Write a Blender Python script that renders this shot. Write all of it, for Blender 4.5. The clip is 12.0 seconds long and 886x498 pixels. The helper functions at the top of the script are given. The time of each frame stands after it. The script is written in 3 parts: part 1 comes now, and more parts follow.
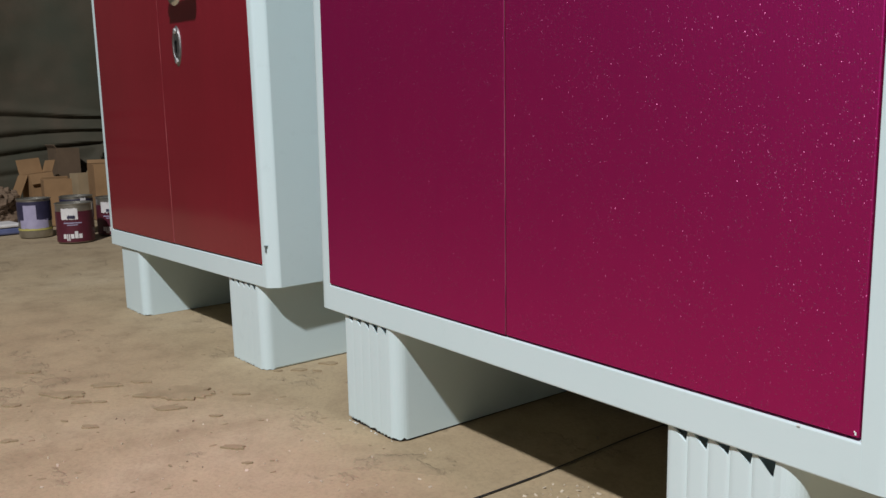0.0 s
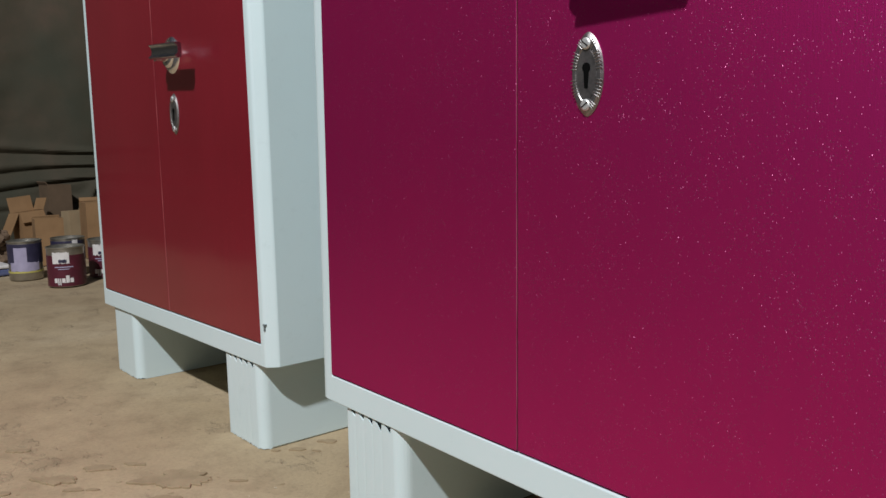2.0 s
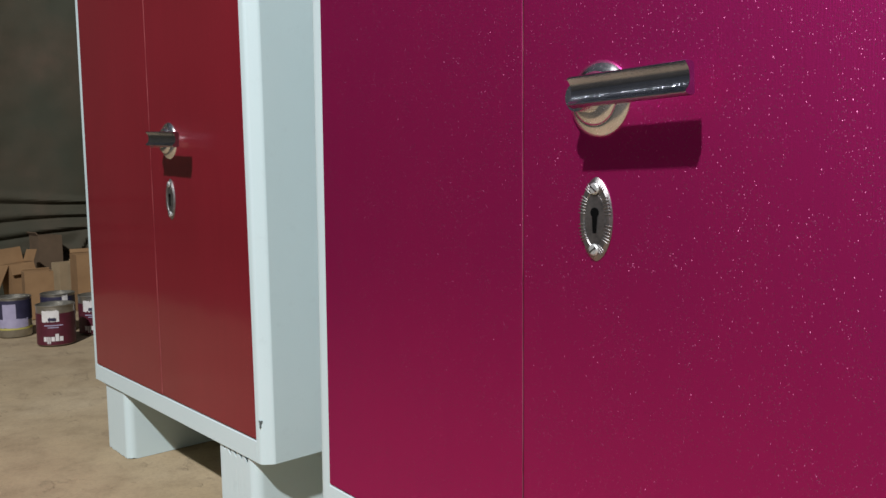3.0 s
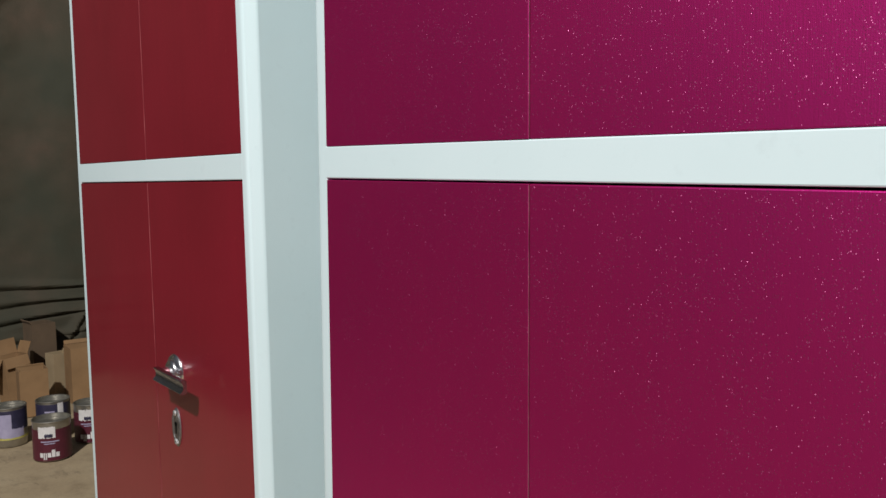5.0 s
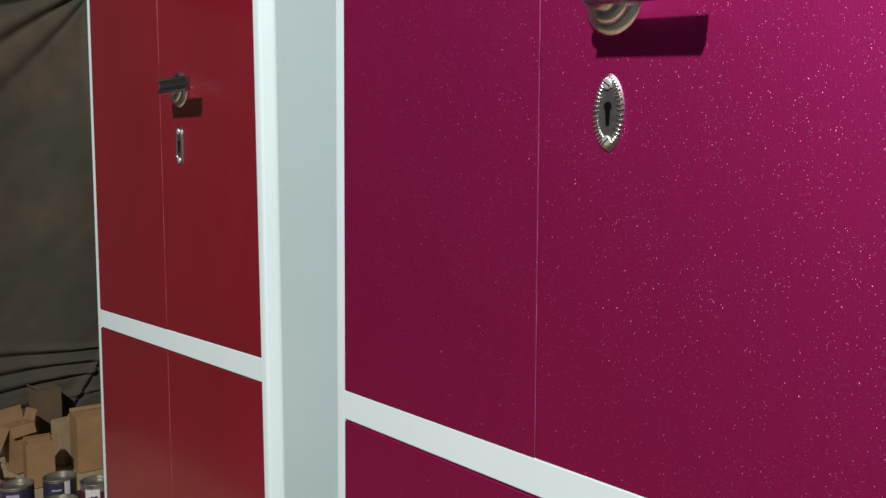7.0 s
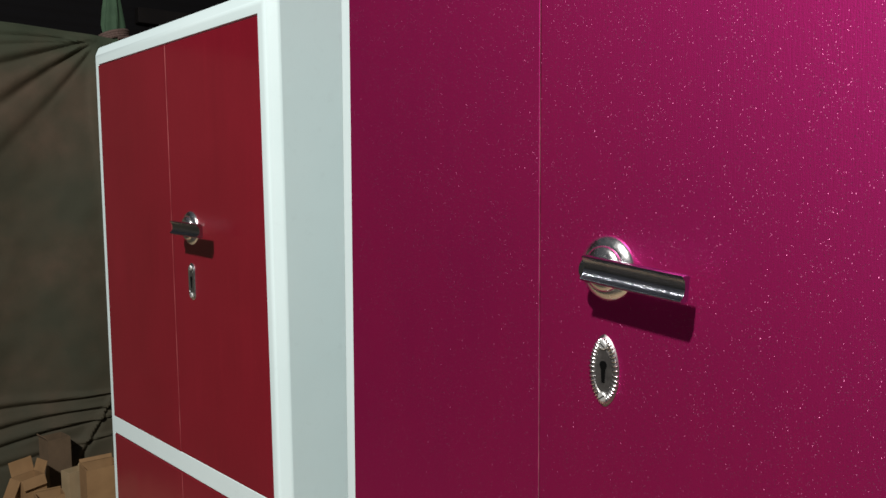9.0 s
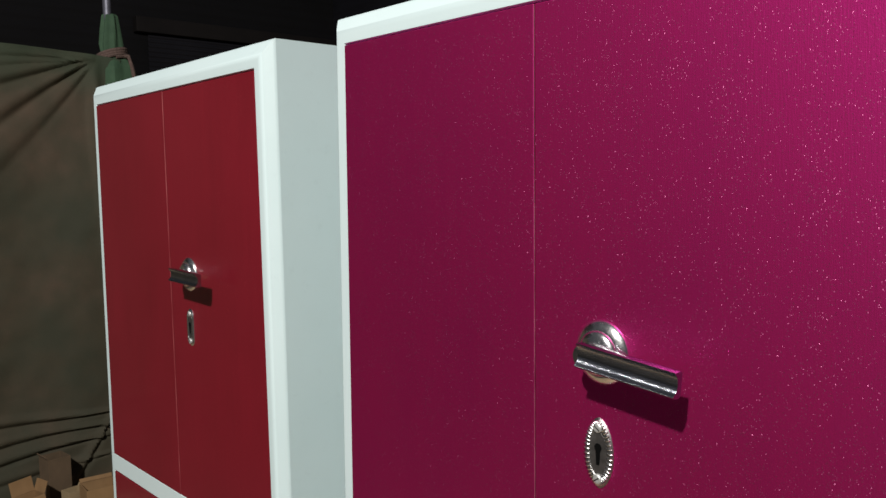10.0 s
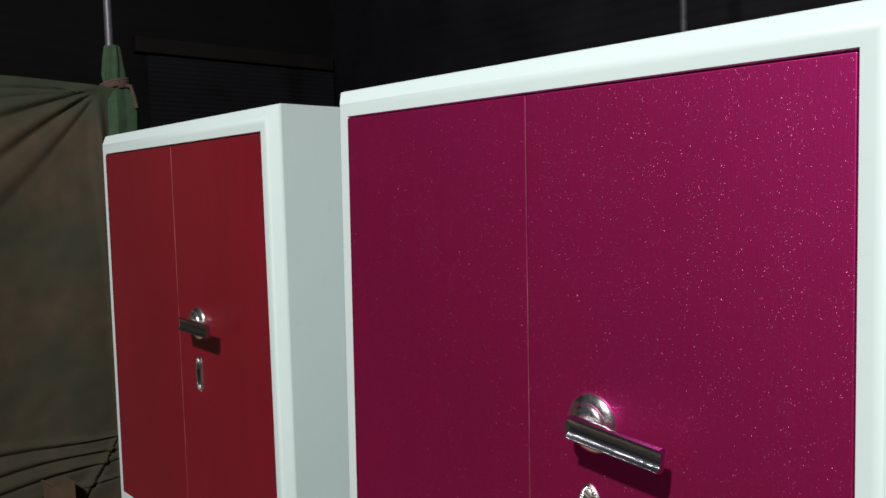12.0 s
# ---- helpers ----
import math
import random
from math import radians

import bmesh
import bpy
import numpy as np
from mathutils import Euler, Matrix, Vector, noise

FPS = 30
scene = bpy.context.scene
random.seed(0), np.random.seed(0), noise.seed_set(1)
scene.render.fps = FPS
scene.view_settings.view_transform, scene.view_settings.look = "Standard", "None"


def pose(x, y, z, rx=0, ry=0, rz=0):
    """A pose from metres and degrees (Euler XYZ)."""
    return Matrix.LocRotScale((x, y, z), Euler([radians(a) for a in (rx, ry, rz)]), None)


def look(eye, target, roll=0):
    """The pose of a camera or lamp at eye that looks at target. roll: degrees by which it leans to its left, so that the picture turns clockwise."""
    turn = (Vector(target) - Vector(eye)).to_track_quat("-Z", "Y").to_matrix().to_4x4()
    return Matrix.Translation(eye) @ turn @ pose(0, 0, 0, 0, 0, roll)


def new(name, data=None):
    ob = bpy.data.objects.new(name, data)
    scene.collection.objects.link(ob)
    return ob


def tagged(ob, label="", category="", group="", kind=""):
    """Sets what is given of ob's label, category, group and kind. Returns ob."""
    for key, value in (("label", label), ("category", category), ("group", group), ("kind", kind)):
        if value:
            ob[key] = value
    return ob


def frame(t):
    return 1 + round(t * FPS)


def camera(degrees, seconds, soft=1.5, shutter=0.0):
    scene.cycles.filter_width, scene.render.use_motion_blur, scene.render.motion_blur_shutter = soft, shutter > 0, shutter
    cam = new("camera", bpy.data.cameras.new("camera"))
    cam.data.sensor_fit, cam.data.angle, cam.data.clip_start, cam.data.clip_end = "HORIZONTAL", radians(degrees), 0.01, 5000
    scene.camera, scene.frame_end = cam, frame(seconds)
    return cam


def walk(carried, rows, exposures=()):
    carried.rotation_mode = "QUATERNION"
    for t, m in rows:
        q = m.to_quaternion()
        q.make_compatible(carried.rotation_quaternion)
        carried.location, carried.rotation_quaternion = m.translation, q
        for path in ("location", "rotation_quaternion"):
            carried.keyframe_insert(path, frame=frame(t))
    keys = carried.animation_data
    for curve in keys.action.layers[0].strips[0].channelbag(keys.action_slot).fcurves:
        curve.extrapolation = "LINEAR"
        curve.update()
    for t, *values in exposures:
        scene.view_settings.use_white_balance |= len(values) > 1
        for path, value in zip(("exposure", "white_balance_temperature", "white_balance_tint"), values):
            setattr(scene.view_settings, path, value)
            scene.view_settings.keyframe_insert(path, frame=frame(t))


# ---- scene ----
cam = camera(57.5, 12.0)
PATH = [
    (0, (1.026, -0.593, 0.419), (-0.509, 0.653, 0.115), -1.3),
    (0.5, (1.012, -0.593, 0.438), (-0.521, 0.655, 0.135), -1.3),
    (1, (1.003, -0.591, 0.455), (-0.52, 0.67, 0.157), -1.1),
    (1.5, (0.994, -0.59, 0.487), (-0.528, 0.676, 0.206), -1.0),
    (2, (0.984, -0.581, 0.514), (-0.541, 0.686, 0.256), -1.1),
    (2.5, (0.965, -0.576, 0.552), (-0.561, 0.697, 0.328), -1.0),
    (3, (0.957, -0.575, 0.616), (-0.559, 0.717, 0.434), -0.9),
    (3.2, (0.957, -0.578, 0.65), (-0.555, 0.718, 0.471), -1.0),
    (5, (0.952, -0.592, 1.045), (-0.544, 0.723, 0.872), -0.8),
    (5.5, (0.964, -0.61, 1.144), (-0.532, 0.706, 0.973), -0.5),
    (6, (0.973, -0.6275, 1.236), (-0.525, 0.687, 1.069), -0.55),
    (6.5, (0.9755, -0.6273, 1.3001), (-0.5221, 0.680, 1.1541), -0.06),
    (7, (0.9835, -0.6425, 1.381), (-0.5075, 0.680, 1.2255), -0.14),
    (9, (1.006, -0.666, 1.649), (-0.488, 0.654, 1.486), -0.7),
    (9.5, (1.009, -0.665, 1.699), (-0.484, 0.656, 1.537), -0.8),
    (10, (1.01, -0.662, 1.737), (-0.483, 0.659, 1.576), -1.0),
    (10.5, (1.015, -0.668, 1.778), (-0.477, 0.653, 1.617), -1.1),
    (11, (1.028, -0.679, 1.809), (-0.464, 0.644, 1.663), -1.4),
    (11.5, (1.039, -0.694, 1.822), (-0.453, 0.632, 1.689), -1.4),
    (12, (1.053, -0.699, 1.818), (-0.438, 0.626, 1.683), -1.5),
]
EXPOSURES = [(0.0, 0.14, 6350, 10), (2.0, 0.17, 6380, 10), (3.0, 0.28, 6400, 10), (5.5, 0.20, 6680, 10), (7.0, 0.12, 6760, 10), (9.0, 0.07, 6920, 9), (10.5, -0.07, 6960, 9), (12.0, -0.19, 6960, 9)]
walk(cam, [(t, look(eye, target, roll)) for t, eye, target, roll in PATH], exposures=EXPOSURES)

# ---- light: one flood lamp high in front, night outside ----
world = bpy.data.worlds.new("world")
scene.world = world
world.use_nodes = True
world.node_tree.nodes["Background"].inputs[0].default_value = (0.75, 0.8, 1.0, 1)
world.node_tree.nodes["Background"].inputs[1].default_value = 0.058
lamp_data = bpy.data.lights.new("flood_lamp", "POINT")
lamp_data.energy = 1640
lamp_data.shadow_soft_size = 0.10
lamp_data.color = (0.97, 0.98, 1.0)
lamp = new("flood_lamp", lamp_data)
lamp.location = (1.97, -3.4, 5.04)
tagged(lamp, "white flood lamp high above the yard", "lamp")


# ---- materials ----
def material(name):
    m = bpy.data.materials.new(name)
    m.use_nodes = True
    nt = m.node_tree
    return m, nt, nt.nodes["Principled BSDF"]


def coords(nt, scale=(1, 1, 1)):
    tc = nt.nodes.new("ShaderNodeTexCoord")
    mp = nt.nodes.new("ShaderNodeMapping")
    mp.inputs["Scale"].default_value = scale
    nt.links.new(tc.outputs["Object"], mp.inputs["Vector"])
    return mp.outputs["Vector"]


def noise_tex(nt, vec, scale, detail=4, rough=0.55):
    n = nt.nodes.new("ShaderNodeTexNoise")
    n.inputs["Scale"].default_value = scale
    n.inputs["Detail"].default_value = detail
    n.inputs["Roughness"].default_value = rough
    nt.links.new(vec, n.inputs["Vector"])
    return n.outputs["Fac"]


def ramp(nt, fac, stops):
    r = nt.nodes.new("ShaderNodeValToRGB")
    els = r.color_ramp.elements
    while len(els) < len(stops):
        els.new(0.5)
    for e, (p, c) in zip(els, stops):
        e.position = p
        e.color = (*c, 1) if len(c) == 3 else c
    nt.links.new(fac, r.inputs["Fac"])
    return r.outputs["Color"]


def grey(a):
    return (a, a, a)


def mix(nt, fac, a, b, blend="MIX"):
    m = nt.nodes.new("ShaderNodeMix")
    m.data_type = "RGBA"
    m.blend_type = blend
    for sock, v in ((m.inputs[0], fac), (m.inputs[6], a), (m.inputs[7], b)):
        if isinstance(v, (int, float)):
            sock.default_value = v
        elif isinstance(v, tuple):
            sock.default_value = (*v, 1)
        else:
            nt.links.new(v, sock)
    return m.outputs[2]


def bump(nt, bsdf, height, strength, distance, socket="Normal"):
    b = nt.nodes.new("ShaderNodeBump")
    b.inputs["Strength"].default_value = strength
    b.inputs["Distance"].default_value = distance
    nt.links.new(height, b.inputs["Height"])
    nt.links.new(b.outputs["Normal"], bsdf.inputs[socket])
    return b


def simple(name, low, high, scale=20, roughness=0.6, metallic=0.0, relief=0.0005):
    m, nt, b = material(name)
    v = coords(nt)
    n = noise_tex(nt, v, scale, 6)
    nt.links.new(ramp(nt, n, [(0.3, low), (0.7, high)]), b.inputs["Base Color"])
    b.inputs["Roughness"].default_value = roughness
    b.inputs["Metallic"].default_value = metallic
    fine = noise_tex(nt, v, scale * 9, 3)
    bump(nt, b, fine, 0.4, relief)
    return m


def mint_paint():
    """Pale mint enamel over sheet steel, with faint dirt and orange peel."""
    m, nt, b = material("mint_enamel")
    v = coords(nt)
    big = noise_tex(nt, v, 2.5, 5)
    dirt = noise_tex(nt, v, 38, 8, 0.7)
    col = ramp(nt, big, [(0.3, (0.58, 0.700, 0.708)), (0.7, (0.63, 0.740, 0.748))])
    spots = ramp(nt, dirt, [(0.30, grey(0.80)), (0.42, grey(1.0))])
    nt.links.new(mix(nt, 0.22, col, spots, "MULTIPLY"), b.inputs["Base Color"])
    b.inputs["Roughness"].default_value = 0.38
    peel = noise_tex(nt, v, 260, 2)
    wave = noise_tex(nt, v, 9, 2)
    bump(nt, b, mix(nt, 0.75, peel, wave), 0.12, 0.0012)
    return m


def flake_paint(name, low, high, sheen, sheen_part, sheen_rough, flake, amount, roughness, coat, coat_rough):
    """Lacquer: pigment, a pearly metallic sheen, tilted metal flakes of two sizes, and a clear coat."""
    m, nt, b = material(name)
    v = coords(nt)
    link = nt.links.new
    cloud = noise_tex(nt, v, 3.0, 5)
    col = ramp(nt, cloud, [(0.3, low), (0.7, high)])
    streak = noise_tex(nt, coords(nt, (70, 70, 2.5)), 1.0, 4)
    col = mix(nt, 0.34, col, ramp(nt, streak, [(0.3, grey(0.7)), (0.7, grey(1.0))]), "MULTIPLY")
    link(col, b.inputs["Base Color"])
    b.inputs["Roughness"].default_value = roughness
    b.inputs["Specular IOR Level"].default_value = 0.3
    b.inputs["Coat Weight"].default_value = coat
    b.inputs["Coat Roughness"].default_value = coat_rough
    grain = noise_tex(nt, v, 700, 3)
    bump(nt, b, grain, 0.05, 0.0004)
    slow = noise_tex(nt, coords(nt, (1, 1, 0.5)), 5, 2)
    bump(nt, b, mix(nt, 0.04, slow, noise_tex(nt, v, 160, 2)), 0.32, 0.006, "Coat Normal")
    pearl = nt.nodes.new("ShaderNodeBsdfGlossy")
    pearl.inputs["Color"].default_value = (*sheen, 1)
    pearl.inputs["Roughness"].default_value = sheen_rough
    rough = nt.nodes.new("ShaderNodeBump")
    rough.inputs["Strength"].default_value = 0.3
    rough.inputs["Distance"].default_value = 0.0008
    link(mix(nt, 0.6, grain, noise_tex(nt, coords(nt, (900, 900, 60)), 1.0, 3)), rough.inputs["Height"])
    link(rough.outputs["Normal"], pearl.inputs["Normal"])
    body = nt.nodes.new("ShaderNodeMixShader")
    body.inputs[0].default_value = sheen_part
    link(b.outputs[0], body.inputs[1])
    link(pearl.outputs[0], body.inputs[2])
    last = body.outputs[0]
    geo = nt.nodes.new("ShaderNodeNewGeometry")
    upright = coords(nt, (1, 1, 0.45))
    for scale, size, keep, shine, tint in ((1350, 0.30, 0.42, 0.55, 0.80), (1050, 0.25, 0.08, 0.50, 1.0)):
        vor = nt.nodes.new("ShaderNodeTexVoronoi")
        vor.inputs["Scale"].default_value = scale
        link(upright, vor.inputs["Vector"])
        sep = nt.nodes.new("ShaderNodeSeparateColor")
        link(vor.outputs["Color"], sep.inputs["Color"])
        patch = ramp(nt, noise_tex(nt, coords(nt, (1, 1, 0.6)), 24, 5, 0.65), [(0.36, grey(0.12)), (0.64, grey(1.0))])
        share = nt.nodes.new("ShaderNodeMath")
        share.operation = "MULTIPLY"
        share.inputs[1].default_value = keep * amount
        link(patch, share.inputs[0])
        pick = nt.nodes.new("ShaderNodeMath")
        pick.operation = "LESS_THAN"
        link(sep.outputs["Red"], pick.inputs[0])
        link(share.outputs[0], pick.inputs[1])
        near = nt.nodes.new("ShaderNodeMath")
        near.operation = "LESS_THAN"
        near.inputs[1].default_value = size
        link(vor.outputs["Distance"], near.inputs[0])
        both = nt.nodes.new("ShaderNodeMath")
        both.operation = "MULTIPLY"
        link(pick.outputs[0], both.inputs[0])
        link(near.outputs[0], both.inputs[1])
        # every flake lies at a tilt of its own
        white = nt.nodes.new("ShaderNodeTexWhiteNoise")
        link(vor.outputs["Position"], white.inputs["Vector"])
        off = nt.nodes.new("ShaderNodeVectorMath")
        off.operation = "SUBTRACT"
        off.inputs[1].default_value = (0.5, 0.5, 0.5)
        link(white.outputs["Color"], off.inputs[0])
        tilt = nt.nodes.new("ShaderNodeVectorMath")
        tilt.operation = "MULTIPLY_ADD"
        tilt.inputs[1].default_value = (0.85, 0.85, 0.85)
        link(off.outputs[0], tilt.inputs[0])
        link(geo.outputs["Normal"], tilt.inputs[2])
        unit = nt.nodes.new("ShaderNodeVectorMath")
        unit.operation = "NORMALIZE"
        link(tilt.outputs[0], unit.inputs[0])
        glint = nt.nodes.new("ShaderNodeBsdfGlossy")
        glint.inputs["Color"].default_value = (*[min(1.0, c * tint) for c in flake], 1)
        glint.inputs["Roughness"].default_value = shine
        link(unit.outputs[0], glint.inputs["Normal"])
        blend = nt.nodes.new("ShaderNodeMixShader")
        link(both.outputs[0], blend.inputs[0])
        link(last, blend.inputs[1])
        link(glint.outputs[0], blend.inputs[2])
        last = blend.outputs[0]
    link(last, nt.nodes["Material Output"].inputs["Surface"])
    return m


def concrete():
    """Dusty trodden concrete with flaked crusts, stains and crumbs."""
    m, nt, b = material("dusty_concrete")
    v = coords(nt)
    big = noise_tex(nt, v, 1.7, 7, 0.6)
    mid = noise_tex(nt, v, 11, 8, 0.65)
    fine = noise_tex(nt, v, 170, 5, 0.7)
    col = ramp(nt, big, [(0.30, (0.302, 0.222, 0.131)), (0.52, (0.374, 0.286, 0.174)), (0.72, (0.452, 0.361, 0.236))])
    col = mix(nt, 0.65, col, ramp(nt, mid, [(0.28, (0.62, 0.585, 0.55)), (0.50, (1, 1, 1)), (0.8, (1.2, 1.19, 1.16))]), "MULTIPLY")
    col = mix(nt, 0.5, col, ramp(nt, fine, [(0.31, grey(0.66)), (0.5, grey(1.0)), (0.75, grey(1.16))]), "MULTIPLY")
    crust = noise_tex(nt, coords(nt, (6, 9, 6)), 1.0, 9, 0.62)
    edge = ramp(nt, crust, [(0.600, grey(1.0)), (0.610, grey(0.72)), (0.630, grey(0.90)), (0.75, grey(0.88))])
    col = mix(nt, 0.6, col, edge, "MULTIPLY")
    vor = nt.nodes.new("ShaderNodeTexVoronoi")
    vor.inputs["Scale"].default_value = 26
    nt.links.new(v, vor.inputs["Vector"])
    spots = ramp(nt, vor.outputs["Distance"], [(0.03, grey(0.5)), (0.06, grey(1.0))])
    col = mix(nt, 0.45, col, spots, "MULTIPLY")
    pits = noise_tex(nt, v, 48, 7, 0.7)
    col = mix(nt, 0.8, col, ramp(nt, pits, [(0.300, grey(0.5)), (0.345, grey(1.0)), (0.66, grey(1.0)), (0.72, grey(1.18))]), "MULTIPLY")
    # out of view in front the slab turns dark, added to cut bounce and reflections
    xyz = nt.nodes.new("ShaderNodeSeparateXYZ")
    nt.links.new(v, xyz.inputs[0])
    edge_at = nt.nodes.new("ShaderNodeMath")
    edge_at.operation = "MULTIPLY_ADD"
    edge_at.inputs[1].default_value = 0.5
    nt.links.new(mid, edge_at.inputs[0])
    nt.links.new(xyz.outputs["Y"], edge_at.inputs[2])
    slab = nt.nodes.new("ShaderNodeMapRange")
    slab.inputs["From Min"].default_value = -0.88
    slab.inputs["From Max"].default_value = -0.75
    nt.links.new(edge_at.outputs[0], slab.inputs["Value"])
    unseen_dark = ramp(nt, noise_tex(nt, v, 4, 6), [(0.3, (0.030, 0.025, 0.020)), (0.7, (0.060, 0.050, 0.040))])
    col = mix(nt, slab.outputs["Result"], unseen_dark, col)
    nt.links.new(col, b.inputs["Base Color"])
    b.inputs["Roughness"].default_value = 0.85
    h = mix(nt, 0.5, ramp(nt, crust, [(0.590, grey(0.2)), (0.625, grey(0.8))]), mix(nt, 0.5, mid, fine))
    bump(nt, b, h, 0.7, 0.006)
    return m


def chrome():
    m, nt, b = material("chrome")
    b.inputs["Metallic"].default_value = 1.0
    v = coords(nt)
    n = noise_tex(nt, v, 60, 4)
    nt.links.new(ramp(nt, n, [(0.3, (0.72, 0.72, 0.72)), (0.7, (0.86, 0.86, 0.85))]), b.inputs["Base Color"])
    nt.links.new(ramp(nt, noise_tex(nt, v, 300, 3), [(0.3, grey(0.19)), (0.7, grey(0.28))]), b.inputs["Roughness"])
    bump(nt, b, n, 0.05, 0.0008)
    return m


def brushed(name):
    """Chrome with fine cross scratches that draw a lamp's glint out along the bar."""
    m, nt, b = material(name)
    b.inputs["Metallic"].default_value = 1.0
    n = noise_tex(nt, coords(nt), 30, 3)
    nt.links.new(ramp(nt, n, [(0.3, (0.36, 0.38, 0.43)), (0.7, (0.47, 0.49, 0.54))]), b.inputs["Base Color"])
    b.inputs["Roughness"].default_value = 0.2
    bump(nt, b, noise_tex(nt, coords(nt, (2600, 1, 1)), 1.0, 2), 0.6, 0.0005)
    return m


def tarp_cloth():
    """Green tarpaulin, clean along its upper hem and brown with dust in patches below."""
    m, nt, b = material("tarp_cloth")
    v = coords(nt)
    dust = noise_tex(nt, v, 1.9, 6, 0.6)
    xyz = nt.nodes.new("ShaderNodeSeparateXYZ")
    nt.links.new(v, xyz.inputs[0])
    clean = nt.nodes.new("ShaderNodeMapRange")
    clean.inputs["From Min"].default_value = 2.22
    clean.inputs["From Max"].default_value = 2.62
    ragged = nt.nodes.new("ShaderNodeMath")
    ragged.operation = "MULTIPLY_ADD"
    ragged.inputs[1].default_value = 0.5
    nt.links.new(noise_tex(nt, v, 3.5, 5), ragged.inputs[0])
    nt.links.new(xyz.outputs["Z"], ragged.inputs[2])
    lower = nt.nodes.new("ShaderNodeMath")
    lower.operation = "SUBTRACT"
    lower.inputs[1].default_value = 0.25
    nt.links.new(ragged.outputs[0], lower.inputs[0])
    nt.links.new(lower.outputs[0], clean.inputs["Value"])
    col = ramp(nt, dust, [(0.36, (0.046, 0.047, 0.028)), (0.50, (0.062, 0.052, 0.031)), (0.64, (0.090, 0.062, 0.039))])
    col = mix(nt, clean.outputs["Result"], col, (0.026, 0.050, 0.026))
    weave = noise_tex(nt, coords(nt, (300, 300, 300)), 1.0, 2)
    nt.links.new(mix(nt, 0.3, col, ramp(nt, weave, [(0.3, grey(0.7)), (0.7, grey(1.1))]), "MULTIPLY"), b.inputs["Base Color"])
    b.inputs["Roughness"].default_value = 0.8
    bump(nt, b, mix(nt, 0.5, noise_tex(nt, v, 7, 4), weave), 0.35, 0.015)
    return m


MINT = mint_paint()
MAGENTA = flake_paint("magenta_flake_lacquer", (0.101, 0.0028, 0.0038), (0.129, 0.0038, 0.0056), (1.0, 0.022, 0.46), 0.43, 0.50, (0.46, 0.13, 0.27), 1.0, 0.5, 0.12, 0.3)
RED = flake_paint("red_lacquer", (0.172, 0.0050, 0.0130), (0.216, 0.0068, 0.0180), (0.70, 0.06, 0.16), 0.12, 0.45, (0.8, 0.2, 0.2), 0.15, 0.40, 0.65, 0.09)
CHROME = chrome()
LEVER = brushed("brushed_chrome")
GUNMETAL = simple("dull_dark_metal", (0.22, 0.21, 0.21), (0.38, 0.36, 0.35), 150, 0.45, 1.0)
SCREW = simple("zinc_screw", (0.55, 0.56, 0.55), (0.72, 0.72, 0.70), 200, 0.5, 0.7)
CONCRETE = concrete()
SCUFF = simple("grey_scuff", (0.10, 0.12, 0.12), (0.22, 0.25, 0.25), 220, 0.8)
CHIP = simple("pale_filler", (0.42, 0.34, 0.24), (0.66, 0.57, 0.45), 60, 0.8)
WHITE_CHIP = simple("white_paint_chip", (0.70, 0.74, 0.72), (0.85, 0.88, 0.86), 60, 0.6)
GRIT = simple("brown_grit", (0.19, 0.14, 0.092), (0.40, 0.31, 0.21), 60, 0.9)
TARP = tarp_cloth()
GREEN = simple("green_cloth", (0.030, 0.068, 0.036), (0.050, 0.104, 0.056), 14, 0.85, 0, 0.002)
ROPE = simple("old_rope", (0.08, 0.05, 0.042), (0.15, 0.095, 0.08), 90, 0.9, 0, 0.003)
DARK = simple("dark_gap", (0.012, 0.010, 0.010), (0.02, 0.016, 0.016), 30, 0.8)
BLACK = simple("keyhole_black", (0.002, 0.002, 0.002), (0.004, 0.004, 0.004), 30, 0.9)
BLACK.node_tree.nodes["Principled BSDF"].inputs["Specular IOR Level"].default_value = 0.05
EDGE_PINK = simple("pale_pink_edge", (0.12, 0.012, 0.035), (0.46, 0.15, 0.22), 14, 0.35)
EDGE_RED = simple("pale_red_edge", (0.17, 0.012, 0.02), (0.50, 0.17, 0.17), 9, 0.35)
CARD = simple("cardboard", (0.24, 0.136, 0.060), (0.33, 0.192, 0.088), 9, 0.85, 0, 0.001)
CARD_DARK = simple("brown_cardboard", (0.10, 0.066, 0.038), (0.15, 0.098, 0.058), 9, 0.9, 0, 0.001)
CARD_PALE = simple("pale_cardboard", (0.30, 0.22, 0.125), (0.39, 0.29, 0.17), 9, 0.85, 0, 0.001)
SACK = simple("brown_paper", (0.13, 0.085, 0.052), (0.21, 0.14, 0.09), 16, 0.9, 0, 0.004)
TIN = simple("tin_plate", (0.34, 0.32, 0.28), (0.50, 0.48, 0.42), 30, 0.38, 0.9)
MAROON = simple("maroon_label", (0.070, 0.009, 0.020), (0.10, 0.013, 0.027), 30, 0.45)
NAVY = simple("navy_label", (0.022, 0.020, 0.045), (0.040, 0.036, 0.075), 30, 0.45)
LILAC = simple("lilac_label", (0.32, 0.29, 0.41), (0.41, 0.37, 0.50), 30, 0.5)
PAPER = simple("white_label", (0.60, 0.57, 0.55), (0.75, 0.72, 0.70), 30, 0.6)
YELLOW = simple("yellow_band", (0.42, 0.37, 0.09), (0.52, 0.47, 0.14), 30, 0.5)
BLUE = simple("blue_plastic", (0.09, 0.11, 0.22), (0.14, 0.16, 0.30), 30, 0.5)
